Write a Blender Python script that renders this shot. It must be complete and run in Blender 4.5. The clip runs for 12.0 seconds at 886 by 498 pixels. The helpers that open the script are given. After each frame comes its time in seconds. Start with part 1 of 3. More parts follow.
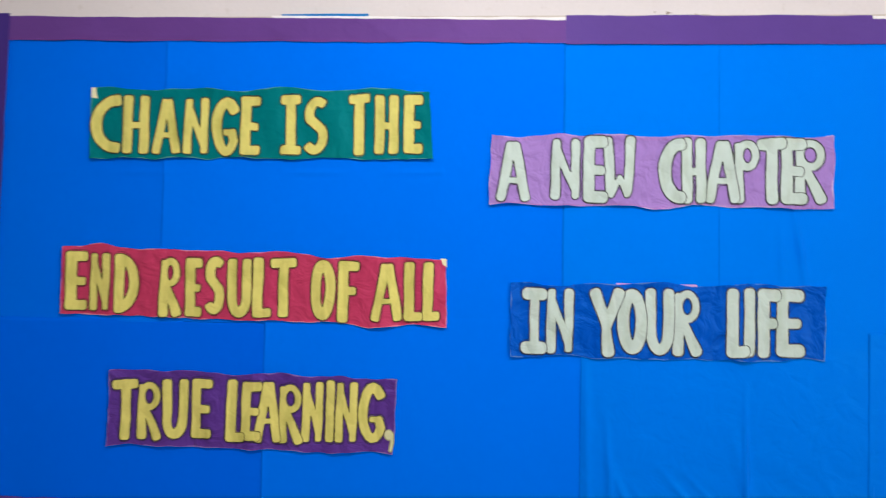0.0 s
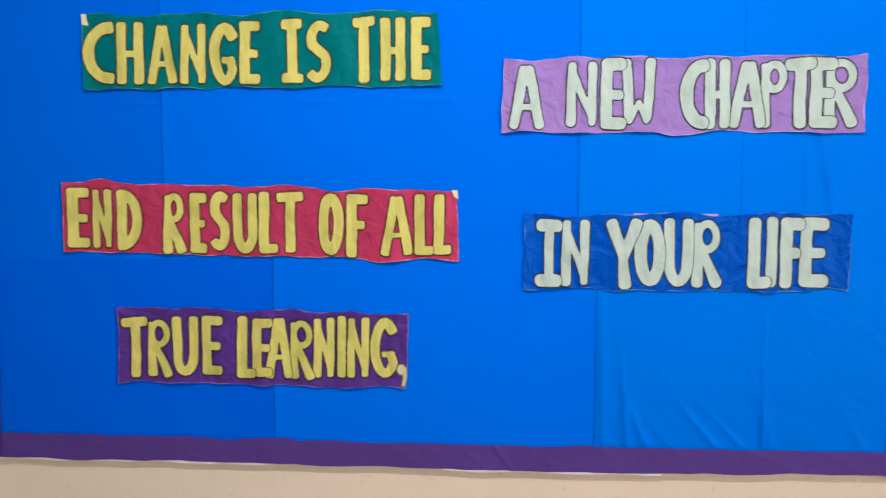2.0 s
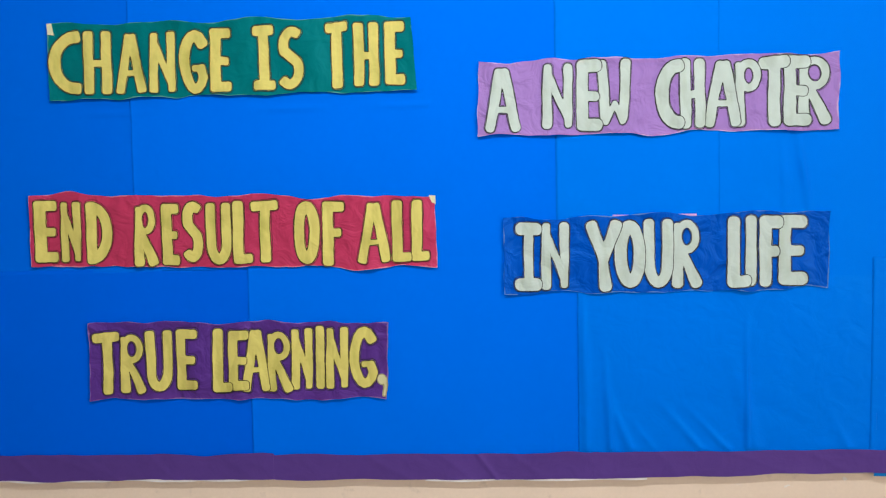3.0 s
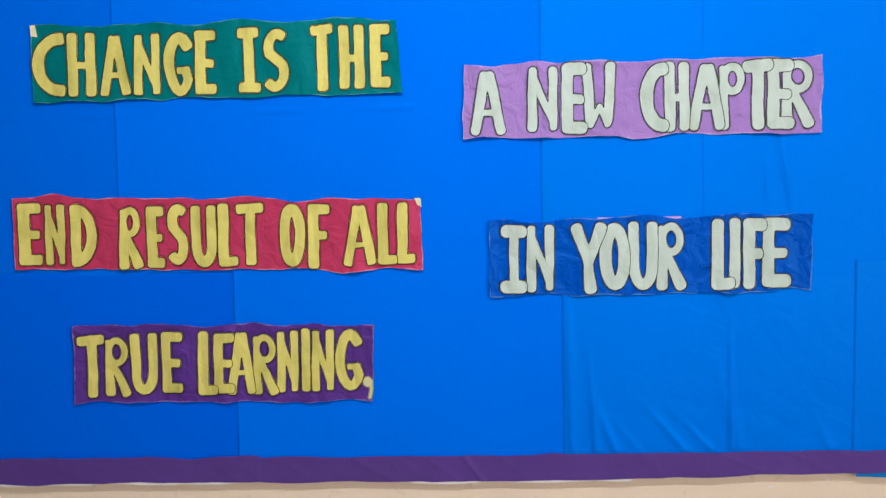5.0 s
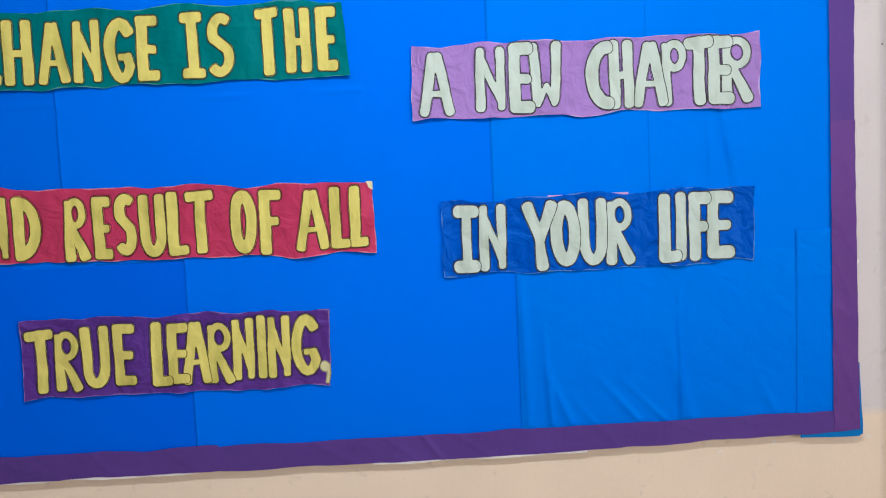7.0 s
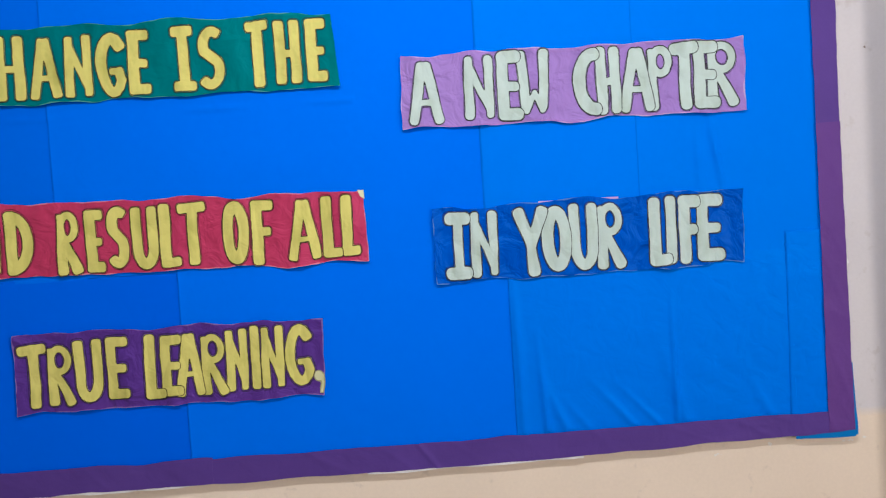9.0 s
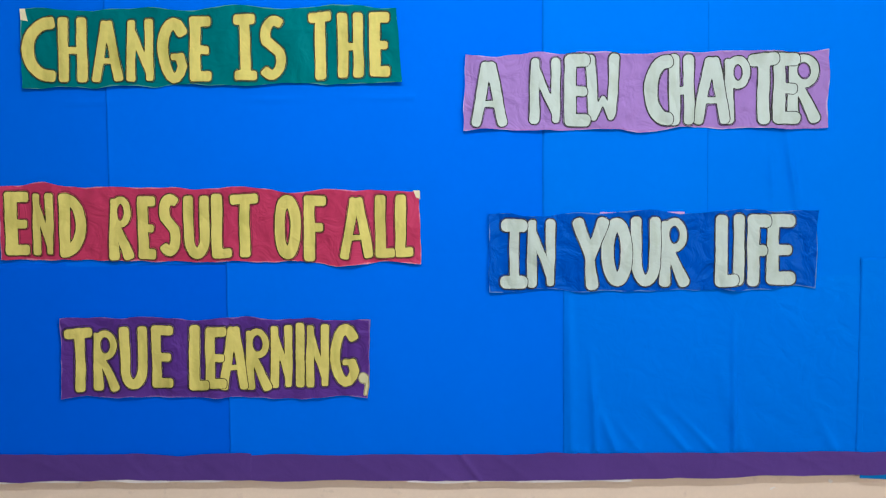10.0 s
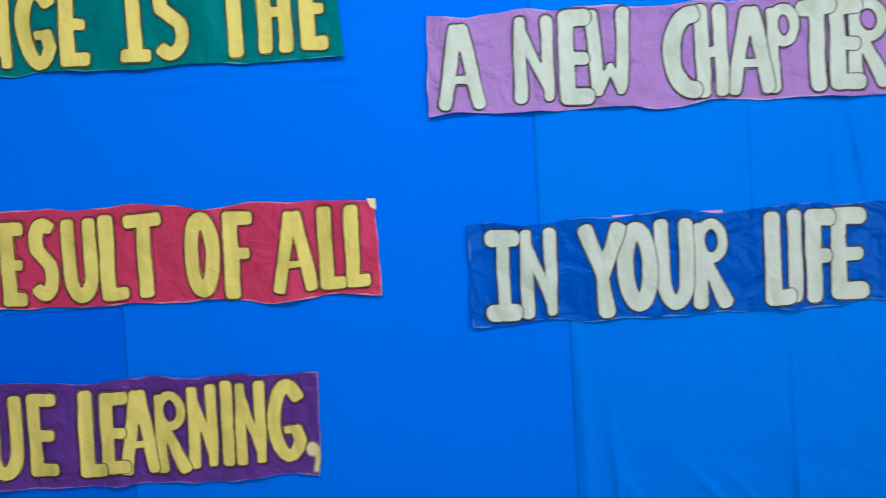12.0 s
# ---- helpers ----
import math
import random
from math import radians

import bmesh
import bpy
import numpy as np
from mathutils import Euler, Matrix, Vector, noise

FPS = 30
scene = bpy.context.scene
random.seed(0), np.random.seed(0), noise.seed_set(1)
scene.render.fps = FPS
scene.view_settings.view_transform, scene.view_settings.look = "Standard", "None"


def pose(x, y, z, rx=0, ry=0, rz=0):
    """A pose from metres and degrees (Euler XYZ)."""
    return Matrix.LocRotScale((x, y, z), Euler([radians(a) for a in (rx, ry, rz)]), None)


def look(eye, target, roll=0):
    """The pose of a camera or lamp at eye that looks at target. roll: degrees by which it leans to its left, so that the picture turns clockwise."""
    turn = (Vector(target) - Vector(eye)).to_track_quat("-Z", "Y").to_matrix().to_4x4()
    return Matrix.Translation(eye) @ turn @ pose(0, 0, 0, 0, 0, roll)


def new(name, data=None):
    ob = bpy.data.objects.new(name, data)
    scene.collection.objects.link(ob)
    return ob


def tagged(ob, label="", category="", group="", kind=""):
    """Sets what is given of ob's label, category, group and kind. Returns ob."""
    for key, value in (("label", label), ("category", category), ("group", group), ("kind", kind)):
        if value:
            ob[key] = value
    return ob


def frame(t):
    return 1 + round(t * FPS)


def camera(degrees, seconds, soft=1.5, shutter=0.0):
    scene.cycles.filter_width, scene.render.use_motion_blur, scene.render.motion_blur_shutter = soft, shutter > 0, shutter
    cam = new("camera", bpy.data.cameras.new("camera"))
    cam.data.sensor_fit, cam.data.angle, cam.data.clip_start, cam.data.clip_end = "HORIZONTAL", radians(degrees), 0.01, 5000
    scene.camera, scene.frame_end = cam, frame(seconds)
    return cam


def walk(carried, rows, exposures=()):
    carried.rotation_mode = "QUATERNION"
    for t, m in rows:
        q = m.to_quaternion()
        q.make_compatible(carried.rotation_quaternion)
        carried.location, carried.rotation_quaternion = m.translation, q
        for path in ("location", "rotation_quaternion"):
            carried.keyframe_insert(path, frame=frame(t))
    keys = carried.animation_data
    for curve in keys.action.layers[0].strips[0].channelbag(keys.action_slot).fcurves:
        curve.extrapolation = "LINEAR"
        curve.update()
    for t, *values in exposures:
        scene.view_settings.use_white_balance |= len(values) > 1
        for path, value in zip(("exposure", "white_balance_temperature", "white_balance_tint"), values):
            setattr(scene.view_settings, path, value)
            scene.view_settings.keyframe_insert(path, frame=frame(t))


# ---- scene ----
cam = camera(60.0, 12.0, soft=1.1, shutter=0.4)
PATH = [
    (0, (0.078, -1.364, 1.411), (-0.036, 0.631, 1.484), 0.9),
    (0.2, (0.074, -1.3393, 1.4197), (0.019, 0.6595, 1.4604), -0.01),
    (0.5, (0.066, -1.322, 1.421), (0.034, 0.677, 1.404), 0.3),
    (0.7, (0.0642, -1.315, 1.4215), (0.0287, 0.6833, 1.3478), 0.64),
    (1, (0.069, -1.317, 1.417), (0.056, 0.682, 1.356), -0.0),
    (1.2, (0.0679, -1.302, 1.4212), (0.0585, 0.6965, 1.3435), -0.47),
    (1.5, (0.072, -1.304, 1.417), (0.053, 0.693, 1.311), -0.1),
    (1.7, (0.0655, -1.3161, 1.4223), (0.0428, 0.6801, 1.3012), -0.38),
    (2, (0.071, -1.321, 1.434), (-0.064, 0.669, 1.296), 0.1),
    (2.2, (0.0766, -1.3207, 1.4187), (-0.0922, 0.6693, 1.3121), -0.28),
    (2.5, (0.066, -1.319, 1.41), (-0.06, 0.675, 1.32), -0.4),
    (3, (0.07, -1.304, 1.415), (-0.009, 0.693, 1.319), -1.1),
    (3.2, (0.073, -1.304, 1.415), (0.006, 0.693, 1.325), -1.5),
    (4.8, (0.083, -1.301, 1.412), (0.008, 0.694, 1.294), -1.4),
    (5, (0.081, -1.305, 1.423), (0.023, 0.692, 1.321), -1.1),
    (5.2, (0.0914, -1.3063, 1.4013), (0.1022, 0.6925, 1.332), -2.04),
    (5.5, (0.083, -1.321, 1.413), (0.254, 0.67, 1.343), -3.4),
    (5.6, (0.0865, -1.332, 1.4152), (0.2352, 0.6617, 1.3611), -3.71),
    (5.8, (0.1073, -1.3382, 1.3941), (0.151, 0.6612, 1.3714), -4.05),
    (6, (0.108, -1.332, 1.41), (0.072, 0.666, 1.341), -3.6),
    (6.2, (0.0972, -1.3151, 1.4178), (0.1058, 0.6818, 1.3075), -3.05),
    (6.5, (0.082, -1.3, 1.415), (0.166, 0.694, 1.279), -2.8),
    (6.8, (0.0847, -1.3052, 1.4091), (0.1465, 0.6891, 1.2723), -2.65),
    (7, (0.083, -1.313, 1.414), (0.142, 0.681, 1.274), -2.7),
    (7.2, (0.086, -1.316, 1.412), (0.129, 0.68, 1.284), -2.9),
    (8.8, (0.077, -1.319, 1.399), (0.183, 0.676, 1.312), -3.9),
    (9, (0.088, -1.32, 1.389), (0.161, 0.677, 1.305), -3.7),
    (9.2, (0.0834, -1.3009, 1.3934), (0.1476, 0.6942, 1.2694), -2.89),
    (9.5, (0.084, -1.279, 1.401), (0.074, 0.716, 1.259), -3.2),
    (9.7, (0.0753, -1.2758, 1.398), (0.0648, 0.7202, 1.2715), -1.95),
    (10, (0.066, -1.278, 1.404), (0.033, 0.719, 1.313), -0.5),
    (10.2, (0.064, -1.2762, 1.4057), (0.0426, 0.7223, 1.332), -0.94),
    (10.5, (0.08, -1.261, 1.393), (0.087, 0.739, 1.369), -0.4),
    (10.8, (0.0931, -1.1942, 1.3844), (0.1556, 0.8049, 1.3843), -1.59),
    (11, (0.121, -1.137, 1.39), (0.175, 0.862, 1.402), -3.6),
    (11.3, (0.146, -1.0634, 1.3803), (0.2001, 0.9354, 1.4222), -3.08),
    (11.5, (0.146, -1.023, 1.381), (0.163, 0.977, 1.396), -2.7),
    (11.7, (0.1468, -0.9981, 1.4072), (0.1084, 1.0009, 1.3575), -2.16),
    (11.8, (0.1201, -0.9783, 1.398), (0.1572, 1.021, 1.3589), -2.55),
    (11.9, (0.1005, -0.9745, 1.4065), (0.1228, 1.0244, 1.3444), -3.07),
    (12, (0.078, -0.969, 1.414), (0.1, 1.029, 1.333), -3.2),
]
STEP_BACK = Vector((0, -0.006, 0))  # the letters stand this far out from the board's own plane
walk(cam, [(t, look(Vector(eye) + STEP_BACK, Vector(target) + STEP_BACK, roll)) for t, eye, target, roll in PATH],
     ((0, -0.15, 6450, 10), (5, -0.14, 6450, 10), (7, -0.17, 6300, 10), (9, -0.21, 6150, 10), (12, -0.21, 6200, 10)))

# ---------------------------------------------------------------- world and lamps
world = bpy.data.worlds.new("world")
scene.world = world
world.use_nodes = True
world.node_tree.nodes["Background"].inputs[0].default_value = (0.75, 0.85, 1.0, 1)
world.node_tree.nodes["Background"].inputs[1].default_value = 0.06


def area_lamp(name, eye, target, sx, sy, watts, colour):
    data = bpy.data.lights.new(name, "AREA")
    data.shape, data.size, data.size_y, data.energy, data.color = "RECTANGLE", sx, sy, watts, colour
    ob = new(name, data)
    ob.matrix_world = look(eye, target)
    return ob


# unseen lamps, added: fill over the board, tall narrow key right, wide fill behind
area_lamp("board_fill_light", (0.16, -1.20, 2.22), (0.16, 0, 1.38), 0.6, 0.06, 13.2, (1.0, 0.98, 0.96))
# key for the shadow edge at the right, then a broad fill; both added
area_lamp("right_key_light", (2.78, -3.6, 1.75), (0.3, 0, 1.4), 0.24, 1.6, 77.0, (1.0, 0.90, 0.81))
area_lamp("back_fill_light", (0.5, -4.98, 1.7), (0.2, 0, 1.45), 2.6, 1.5, 6.0, (0.86, 0.93, 1.0))



# ---------------------------------------------------------------- materials
def material(name, colour, rough=0.8, spread=0.06, grain=900.0, grain_bump=0.15, cloud=7.0, cloud_amount=0.08,
             spec=0.12, tint=None, crease=0.0, rim=None):
    """A paper or plaster surface: base colour, broad cloudy fading, fine grain, relief."""
    m = bpy.data.materials.new(name)
    m.use_nodes = True
    nt = m.node_tree
    n, l = nt.nodes, nt.links
    b = n["Principled BSDF"]
    b.inputs["Roughness"].default_value = rough
    b.inputs["Specular IOR Level"].default_value = spec
    if tint:
        b.inputs["Specular Tint"].default_value = (*tint, 1)
    co = n.new("ShaderNodeTexCoord")
    big = n.new("ShaderNodeTexNoise")
    big.inputs["Scale"].default_value = cloud
    big.inputs["Detail"].default_value = 4
    fine = n.new("ShaderNodeTexNoise")
    fine.inputs["Scale"].default_value = grain
    fine.inputs["Detail"].default_value = 2
    l.new(co.outputs["Object"], big.inputs["Vector"])
    l.new(co.outputs["Object"], fine.inputs["Vector"])
    hsv = n.new("ShaderNodeHueSaturation")
    hsv.inputs["Color"].default_value = (*colour, 1)
    val = n.new("ShaderNodeMath")
    val.operation = "MULTIPLY_ADD"
    l.new(big.outputs["Fac"], val.inputs[0])
    val.inputs[1].default_value = cloud_amount * 2
    val.inputs[2].default_value = 1 - cloud_amount
    val2 = n.new("ShaderNodeMath")
    val2.operation = "MULTIPLY_ADD"
    l.new(fine.outputs["Fac"], val2.inputs[0])
    val2.inputs[1].default_value = spread * 2
    l.new(val.outputs[0], val2.inputs[2])
    sub = n.new("ShaderNodeMath")
    sub.operation = "SUBTRACT"
    l.new(val2.outputs[0], sub.inputs[0])
    sub.inputs[1].default_value = spread
    info = n.new("ShaderNodeObjectInfo")
    rnd = n.new("ShaderNodeMath")
    rnd.operation = "MULTIPLY_ADD"
    l.new(info.outputs["Random"], rnd.inputs[0])
    rnd.inputs[1].default_value = 0.03
    l.new(sub.outputs[0], rnd.inputs[2])
    l.new(rnd.outputs[0], hsv.inputs["Value"])
    l.new(hsv.outputs["Color"], b.inputs["Base Color"])
    if rim:
        # pale fibres where the sheet was torn or cut, here and there along its edge
        at = n.new("ShaderNodeAttribute")
        at.attribute_name = "rim"
        frayed = n.new("ShaderNodeTexNoise")
        frayed.inputs["Scale"].default_value = 34
        frayed.inputs["Detail"].default_value = 5
        l.new(co.outputs["Object"], frayed.inputs["Vector"])
        reach = n.new("ShaderNodeMapRange")
        l.new(frayed.outputs["Fac"], reach.inputs["Value"])
        reach.inputs["From Min"].default_value = 0.42
        reach.inputs["From Max"].default_value = 0.75
        reach.inputs["To Max"].default_value = 0.0034
        gap = n.new("ShaderNodeMath")
        gap.operation = "SUBTRACT"
        l.new(reach.outputs["Result"], gap.inputs[0])
        l.new(at.outputs["Fac"], gap.inputs[1])
        fray = n.new("ShaderNodeMapRange")
        l.new(gap.outputs[0], fray.inputs["Value"])
        fray.inputs["From Max"].default_value = 0.0007
        fray.inputs["To Max"].default_value = 0.75
        pale = n.new("ShaderNodeMix")
        pale.data_type = "RGBA"
        l.new(fray.outputs["Result"], pale.inputs["Factor"])
        l.new(hsv.outputs["Color"], pale.inputs["A"])
        pale.inputs["B"].default_value = (*rim, 1)
        l.new(pale.outputs["Result"], b.inputs["Base Color"])
    bump = n.new("ShaderNodeBump")
    bump.inputs["Strength"].default_value = grain_bump
    bump.inputs["Distance"].default_value = 0.0006
    l.new(fine.outputs["Fac"], bump.inputs["Height"])
    l.new(bump.outputs["Normal"], b.inputs["Normal"])
    if crease:
        # handled paper: upright fold lines and soft crumpling
        mp = n.new("ShaderNodeMapping")
        mp.inputs["Scale"].default_value = (17, 1, 2.5)
        l.new(co.outputs["Object"], mp.inputs["Vector"])
        up = n.new("ShaderNodeTexNoise")
        up.noise_type = "RIDGED_MULTIFRACTAL"
        up.inputs["Scale"].default_value = 1.0
        up.inputs["Detail"].default_value = 2
        l.new(mp.outputs[0], up.inputs["Vector"])
        soft = n.new("ShaderNodeTexNoise")
        soft.inputs["Scale"].default_value = 26
        soft.inputs["Detail"].default_value = 3
        soft.inputs["Distortion"].default_value = 0.8
        l.new(co.outputs["Object"], soft.inputs["Vector"])
        add = n.new("ShaderNodeMath")
        add.operation = "MULTIPLY_ADD"
        l.new(up.outputs["Fac"], add.inputs[0])
        add.inputs[1].default_value = 0.35
        l.new(soft.outputs["Fac"], add.inputs[2])
        folds = n.new("ShaderNodeBump")
        folds.inputs["Strength"].default_value = 1.0
        folds.inputs["Distance"].default_value = 0.0042 * crease
        l.new(add.outputs[0], folds.inputs["Height"])
        l.new(folds.outputs["Normal"], bump.inputs["Normal"])
    return m, nt, b, hsv


def blue_paper(name, green, blue, rough, spec, crease=0.12):
    return material(name, (0.0, green, blue), rough, 0.02, 700, 0.1, 3.0, 0.06, spec=spec, tint=(0.0, 0.55, 1.0), crease=crease)[0]


# blues mix each sheet's own tone with light that falls off leftwards
BLUE_SHADED = blue_paper("shaded_blue_chart_paper", 0.125, 0.87, 0.5, 0.06)
BLUE_HALF_SHADED = blue_paper("half_shaded_blue_chart_paper", 0.146, 0.89, 0.5, 0.08)
BLUE = blue_paper("blue_chart_paper", 0.164, 0.95, 0.5, 0.10)
BLUE_LIT = blue_paper("lit_blue_chart_paper", 0.185, 0.90, 0.48, 0.12)
BLUE_B = blue_paper("glossy_blue_chart_paper", 0.180, 0.89, 0.38, 0.18, 0.35)
BLUE_TRIM = material("light_blue_paper", (0.0, 0.18, 0.55), 0.6)[0]
PURPLE = material("purple_crepe_border", (0.098, 0.050, 0.265), 0.45, 0.05, 500, 0.2, 9.0, 0.14, spec=0.2, tint=(0.6, 0.45, 1.0), crease=0.4)[0]
WHITE_PAPER = material("white_paper_edge", (0.85, 0.85, 0.86), 0.7)[0]
BOARD = material("softboard", (0.55, 0.5, 0.45), 0.9)[0]
TAPE = material("pale_tape", (0.74, 0.74, 0.50), 0.5)[0]
INDIGO = material("indigo_crepe_border", (0.056, 0.030, 0.215), 0.45, 0.05, 500, 0.2, 9.0, 0.14, spec=0.2, tint=(0.5, 0.45, 1.0), crease=0.4)[0]
PINK = material("pink_paper", (0.62, 0.38, 0.70), 0.7)[0]
PURPLE_WARM = material("plum_crepe_border", (0.128, 0.052, 0.262), 0.45, 0.05, 500, 0.2, 9.0, 0.14, spec=0.2, tint=(0.7, 0.45, 1.0), crease=0.4)[0]
INK = material("felt_pen_ink", (0.028, 0.028, 0.02), 0.6, 0.2, 300, 0.0, 60, 0.4)[0]
GREEN_P = material("teal_green_paper", (0.0, 0.165, 0.185), 0.5, 0.04, 700, 0.15, 14, 0.10, crease=0.8, spec=0.28, tint=(0.1, 0.9, 1.0), rim=(0.10, 0.36, 0.34))[0]
RED_P = material("crimson_paper", (0.49, 0.043, 0.120), 0.45, 0.04, 700, 0.15, 14, 0.12, crease=1.8, spec=0.34, tint=(1.0, 0.35, 0.6), rim=(0.72, 0.34, 0.44))[0]
VIOLET_P = material("violet_paper", (0.098, 0.036, 0.27), 0.4, 0.04, 700, 0.15, 14, 0.16, crease=2.2, spec=0.34, tint=(0.6, 0.4, 1.0), rim=(0.30, 0.20, 0.52))[0]
LILAC_P = material("lilac_paper", (0.345, 0.205, 0.585), 0.65, 0.04, 700, 0.15, 14, 0.10, crease=2.6, spec=0.28, rim=(0.62, 0.50, 0.74))[0]
NAVY_P = material("royal_blue_paper", (0.0, 0.08, 0.54), 0.4, 0.04, 700, 0.15, 14, 0.14, crease=2.2, spec=0.34, tint=(0.1, 0.5, 1.0), rim=(0.12, 0.26, 0.62))[0]
CEIL = material("ceiling_paint", (0.8, 0.8, 0.78), 0.9)[0]
FLOOR_M = material("stone_floor", (0.35, 0.33, 0.30), 0.5, 0.1, 60)[0]
PLASTIC = material("white_plastic", (0.8, 0.8, 0.8), 0.35)[0]


def letter_material(name, colour, ink, centre, half, streak):
    """Cut paper with a felt-pen line drawn along its edge."""
    m, nt, b, hsv = material(name, colour, 0.7, 0.05, 600, 0.12, 30, 0.10, crease=0.7)
    n, l = nt.nodes, nt.links
    # uneven pen shading in upright streaks
    tc = n.new("ShaderNodeTexCoord")
    mp = n.new("ShaderNodeMapping")
    mp.inputs["Scale"].default_value = (42, 1, 14)
    l.new(tc.outputs["Object"], mp.inputs["Vector"])
    st = n.new("ShaderNodeTexNoise")
    st.inputs["Scale"].default_value = 1.0
    st.inputs["Detail"].default_value = 3
    l.new(mp.outputs[0], st.inputs["Vector"])
    sr = n.new("ShaderNodeMapRange")
    l.new(st.outputs["Fac"], sr.inputs["Value"])
    sr.inputs["From Min"].default_value = 0.48
    sr.inputs["From Max"].default_value = 0.72
    sr.inputs["To Max"].default_value = streak
    sm = n.new("ShaderNodeMix")
    sm.data_type = "RGBA"
    l.new(sr.outputs["Result"], sm.inputs["Factor"])
    sm.inputs["A"].default_value = (*colour, 1)
    sm.inputs["B"].default_value = (colour[0] * 0.62, colour[1] * 0.66, colour[2] * 0.5, 1)
    l.new(sm.outputs["Result"], hsv.inputs["Color"])
    at = n.new("ShaderNodeAttribute")
    at.attribute_name = "edge"
    wob = n.new("ShaderNodeTexNoise")
    wob.inputs["Scale"].default_value = 90
    co = n.new("ShaderNodeTexCoord")
    l.new(co.outputs["Object"], wob.inputs["Vector"])
    w = n.new("ShaderNodeMath")
    w.operation = "MULTIPLY_ADD"
    l.new(wob.outputs["Fac"], w.inputs[0])
    w.inputs[1].default_value = 0.0022
    l.new(at.outputs["Fac"], w.inputs[2])
    d = n.new("ShaderNodeMath")
    d.operation = "ADD"
    l.new(w.outputs[0], d.inputs[0])
    d.inputs[1].default_value = centre - 0.0011
    a = n.new("ShaderNodeMath")
    a.operation = "ABSOLUTE"
    l.new(d.outputs[0], a.inputs[0])
    r = n.new("ShaderNodeMapRange")
    l.new(a.outputs[0], r.inputs["Value"])
    r.inputs["From Min"].default_value = half * 0.55
    r.inputs["From Max"].default_value = half * 1.25
    r.inputs["To Min"].default_value = 1.0
    r.inputs["To Max"].default_value = 0.0
    mix = n.new("ShaderNodeMix")
    mix.data_type = "RGBA"
    l.new(r.outputs["Result"], mix.inputs["Factor"])
    l.new(hsv.outputs["Color"], mix.inputs["A"])
    mix.inputs["B"].default_value = (*ink, 1)
    l.new(mix.outputs["Result"], b.inputs["Base Color"])
    return m


YELLOW_L = letter_material("pale_yellow_letter_paper", (0.70, 0.65, 0.185), (0.045, 0.038, 0.014), 0.0006, 0.0008, 0.7)
KHAKI_L = letter_material("pale_khaki_paper", (0.66, 0.66, 0.40), (0.3, 0.28, 0.15), 0.0009, 0.0008, 0.4)
MINT_L = letter_material("pale_mint_letter_paper", (0.54, 0.665, 0.63), (0.022, 0.028, 0.027), 0.0006, 0.0008, 0.4)


def wall_material():
    m, nt, b, hsv = material("two_tone_wall_paint", (0.76, 0.72, 0.73), 0.7, 0.04, 160, 0.22, 5.0, 0.09)
    n, l = nt.nodes, nt.links
    geo = n.new("ShaderNodeNewGeometry")
    sep = n.new("ShaderNodeSeparateXYZ")
    l.new(geo.outputs["Position"], sep.inputs[0])
    wob = n.new("ShaderNodeTexNoise")
    wob.inputs["Scale"].default_value = 25
    l.new(geo.outputs["Position"], wob.inputs["Vector"])
    z = n.new("ShaderNodeMath")
    z.operation = "MULTIPLY_ADD"
    l.new(wob.outputs["Fac"], z.inputs[0])
    z.inputs[1].default_value = 0.008
    l.new(sep.outputs["Z"], z.inputs[2])
    r = n.new("ShaderNodeMapRange")
    l.new(z.outputs[0], r.inputs["Value"])
    r.inputs["From Min"].default_value = 0.985
    r.inputs["From Max"].default_value = 1.004
    mix = n.new("ShaderNodeMix")
    mix.data_type = "RGBA"
    l.new(r.outputs["Result"], mix.inputs["Factor"])
    mix.inputs["A"].default_value = (0.855, 0.73, 0.60, 1)
    mix.inputs["B"].default_value = (0.69, 0.66, 0.68, 1)
    stain = n.new("ShaderNodeTexNoise")
    stain.inputs["Scale"].default_value = 38
    stain.inputs["Detail"].default_value = 6
    l.new(geo.outputs["Position"], stain.inputs["Vector"])
    sr = n.new("ShaderNodeMapRange")
    l.new(stain.outputs["Fac"], sr.inputs["Value"])
    sr.inputs["From Min"].default_value = 0.64
    sr.inputs["From Max"].default_value = 0.78
    sr.inputs["To Max"].default_value = 0.35
    dirt = n.new("ShaderNodeMix")
    dirt.data_type = "RGBA"
    l.new(sr.outputs["Result"], dirt.inputs["Factor"])
    l.new(mix.outputs["Result"], dirt.inputs["A"])
    dirt.inputs["B"].default_value = (0.42, 0.36, 0.31, 1)
    l.new(dirt.outputs["Result"], hsv.inputs["Color"])
    return m


WALL = wall_material()


# ---------------------------------------------------------------- mesh helpers
def mesh_of(name, verts, faces, mat, smooth=False):
    me = bpy.data.meshes.new(name)
    me.from_pydata(verts, [], faces)
    me.materials.append(mat)
    if smooth:
        me.polygons.foreach_set("use_smooth", [True] * len(me.polygons))
    me.update()
    return me


def part(name, me, parent, label=""):
    ob = new(name, me)
    ob.parent = parent
    return tagged(ob, label)


def holder(name, x, y, z, label, category, group=""):
    ob = new(name)
    ob.location = (x, y, z)
    ob.empty_display_size = 0.05
    return tagged(ob, label, category, group)


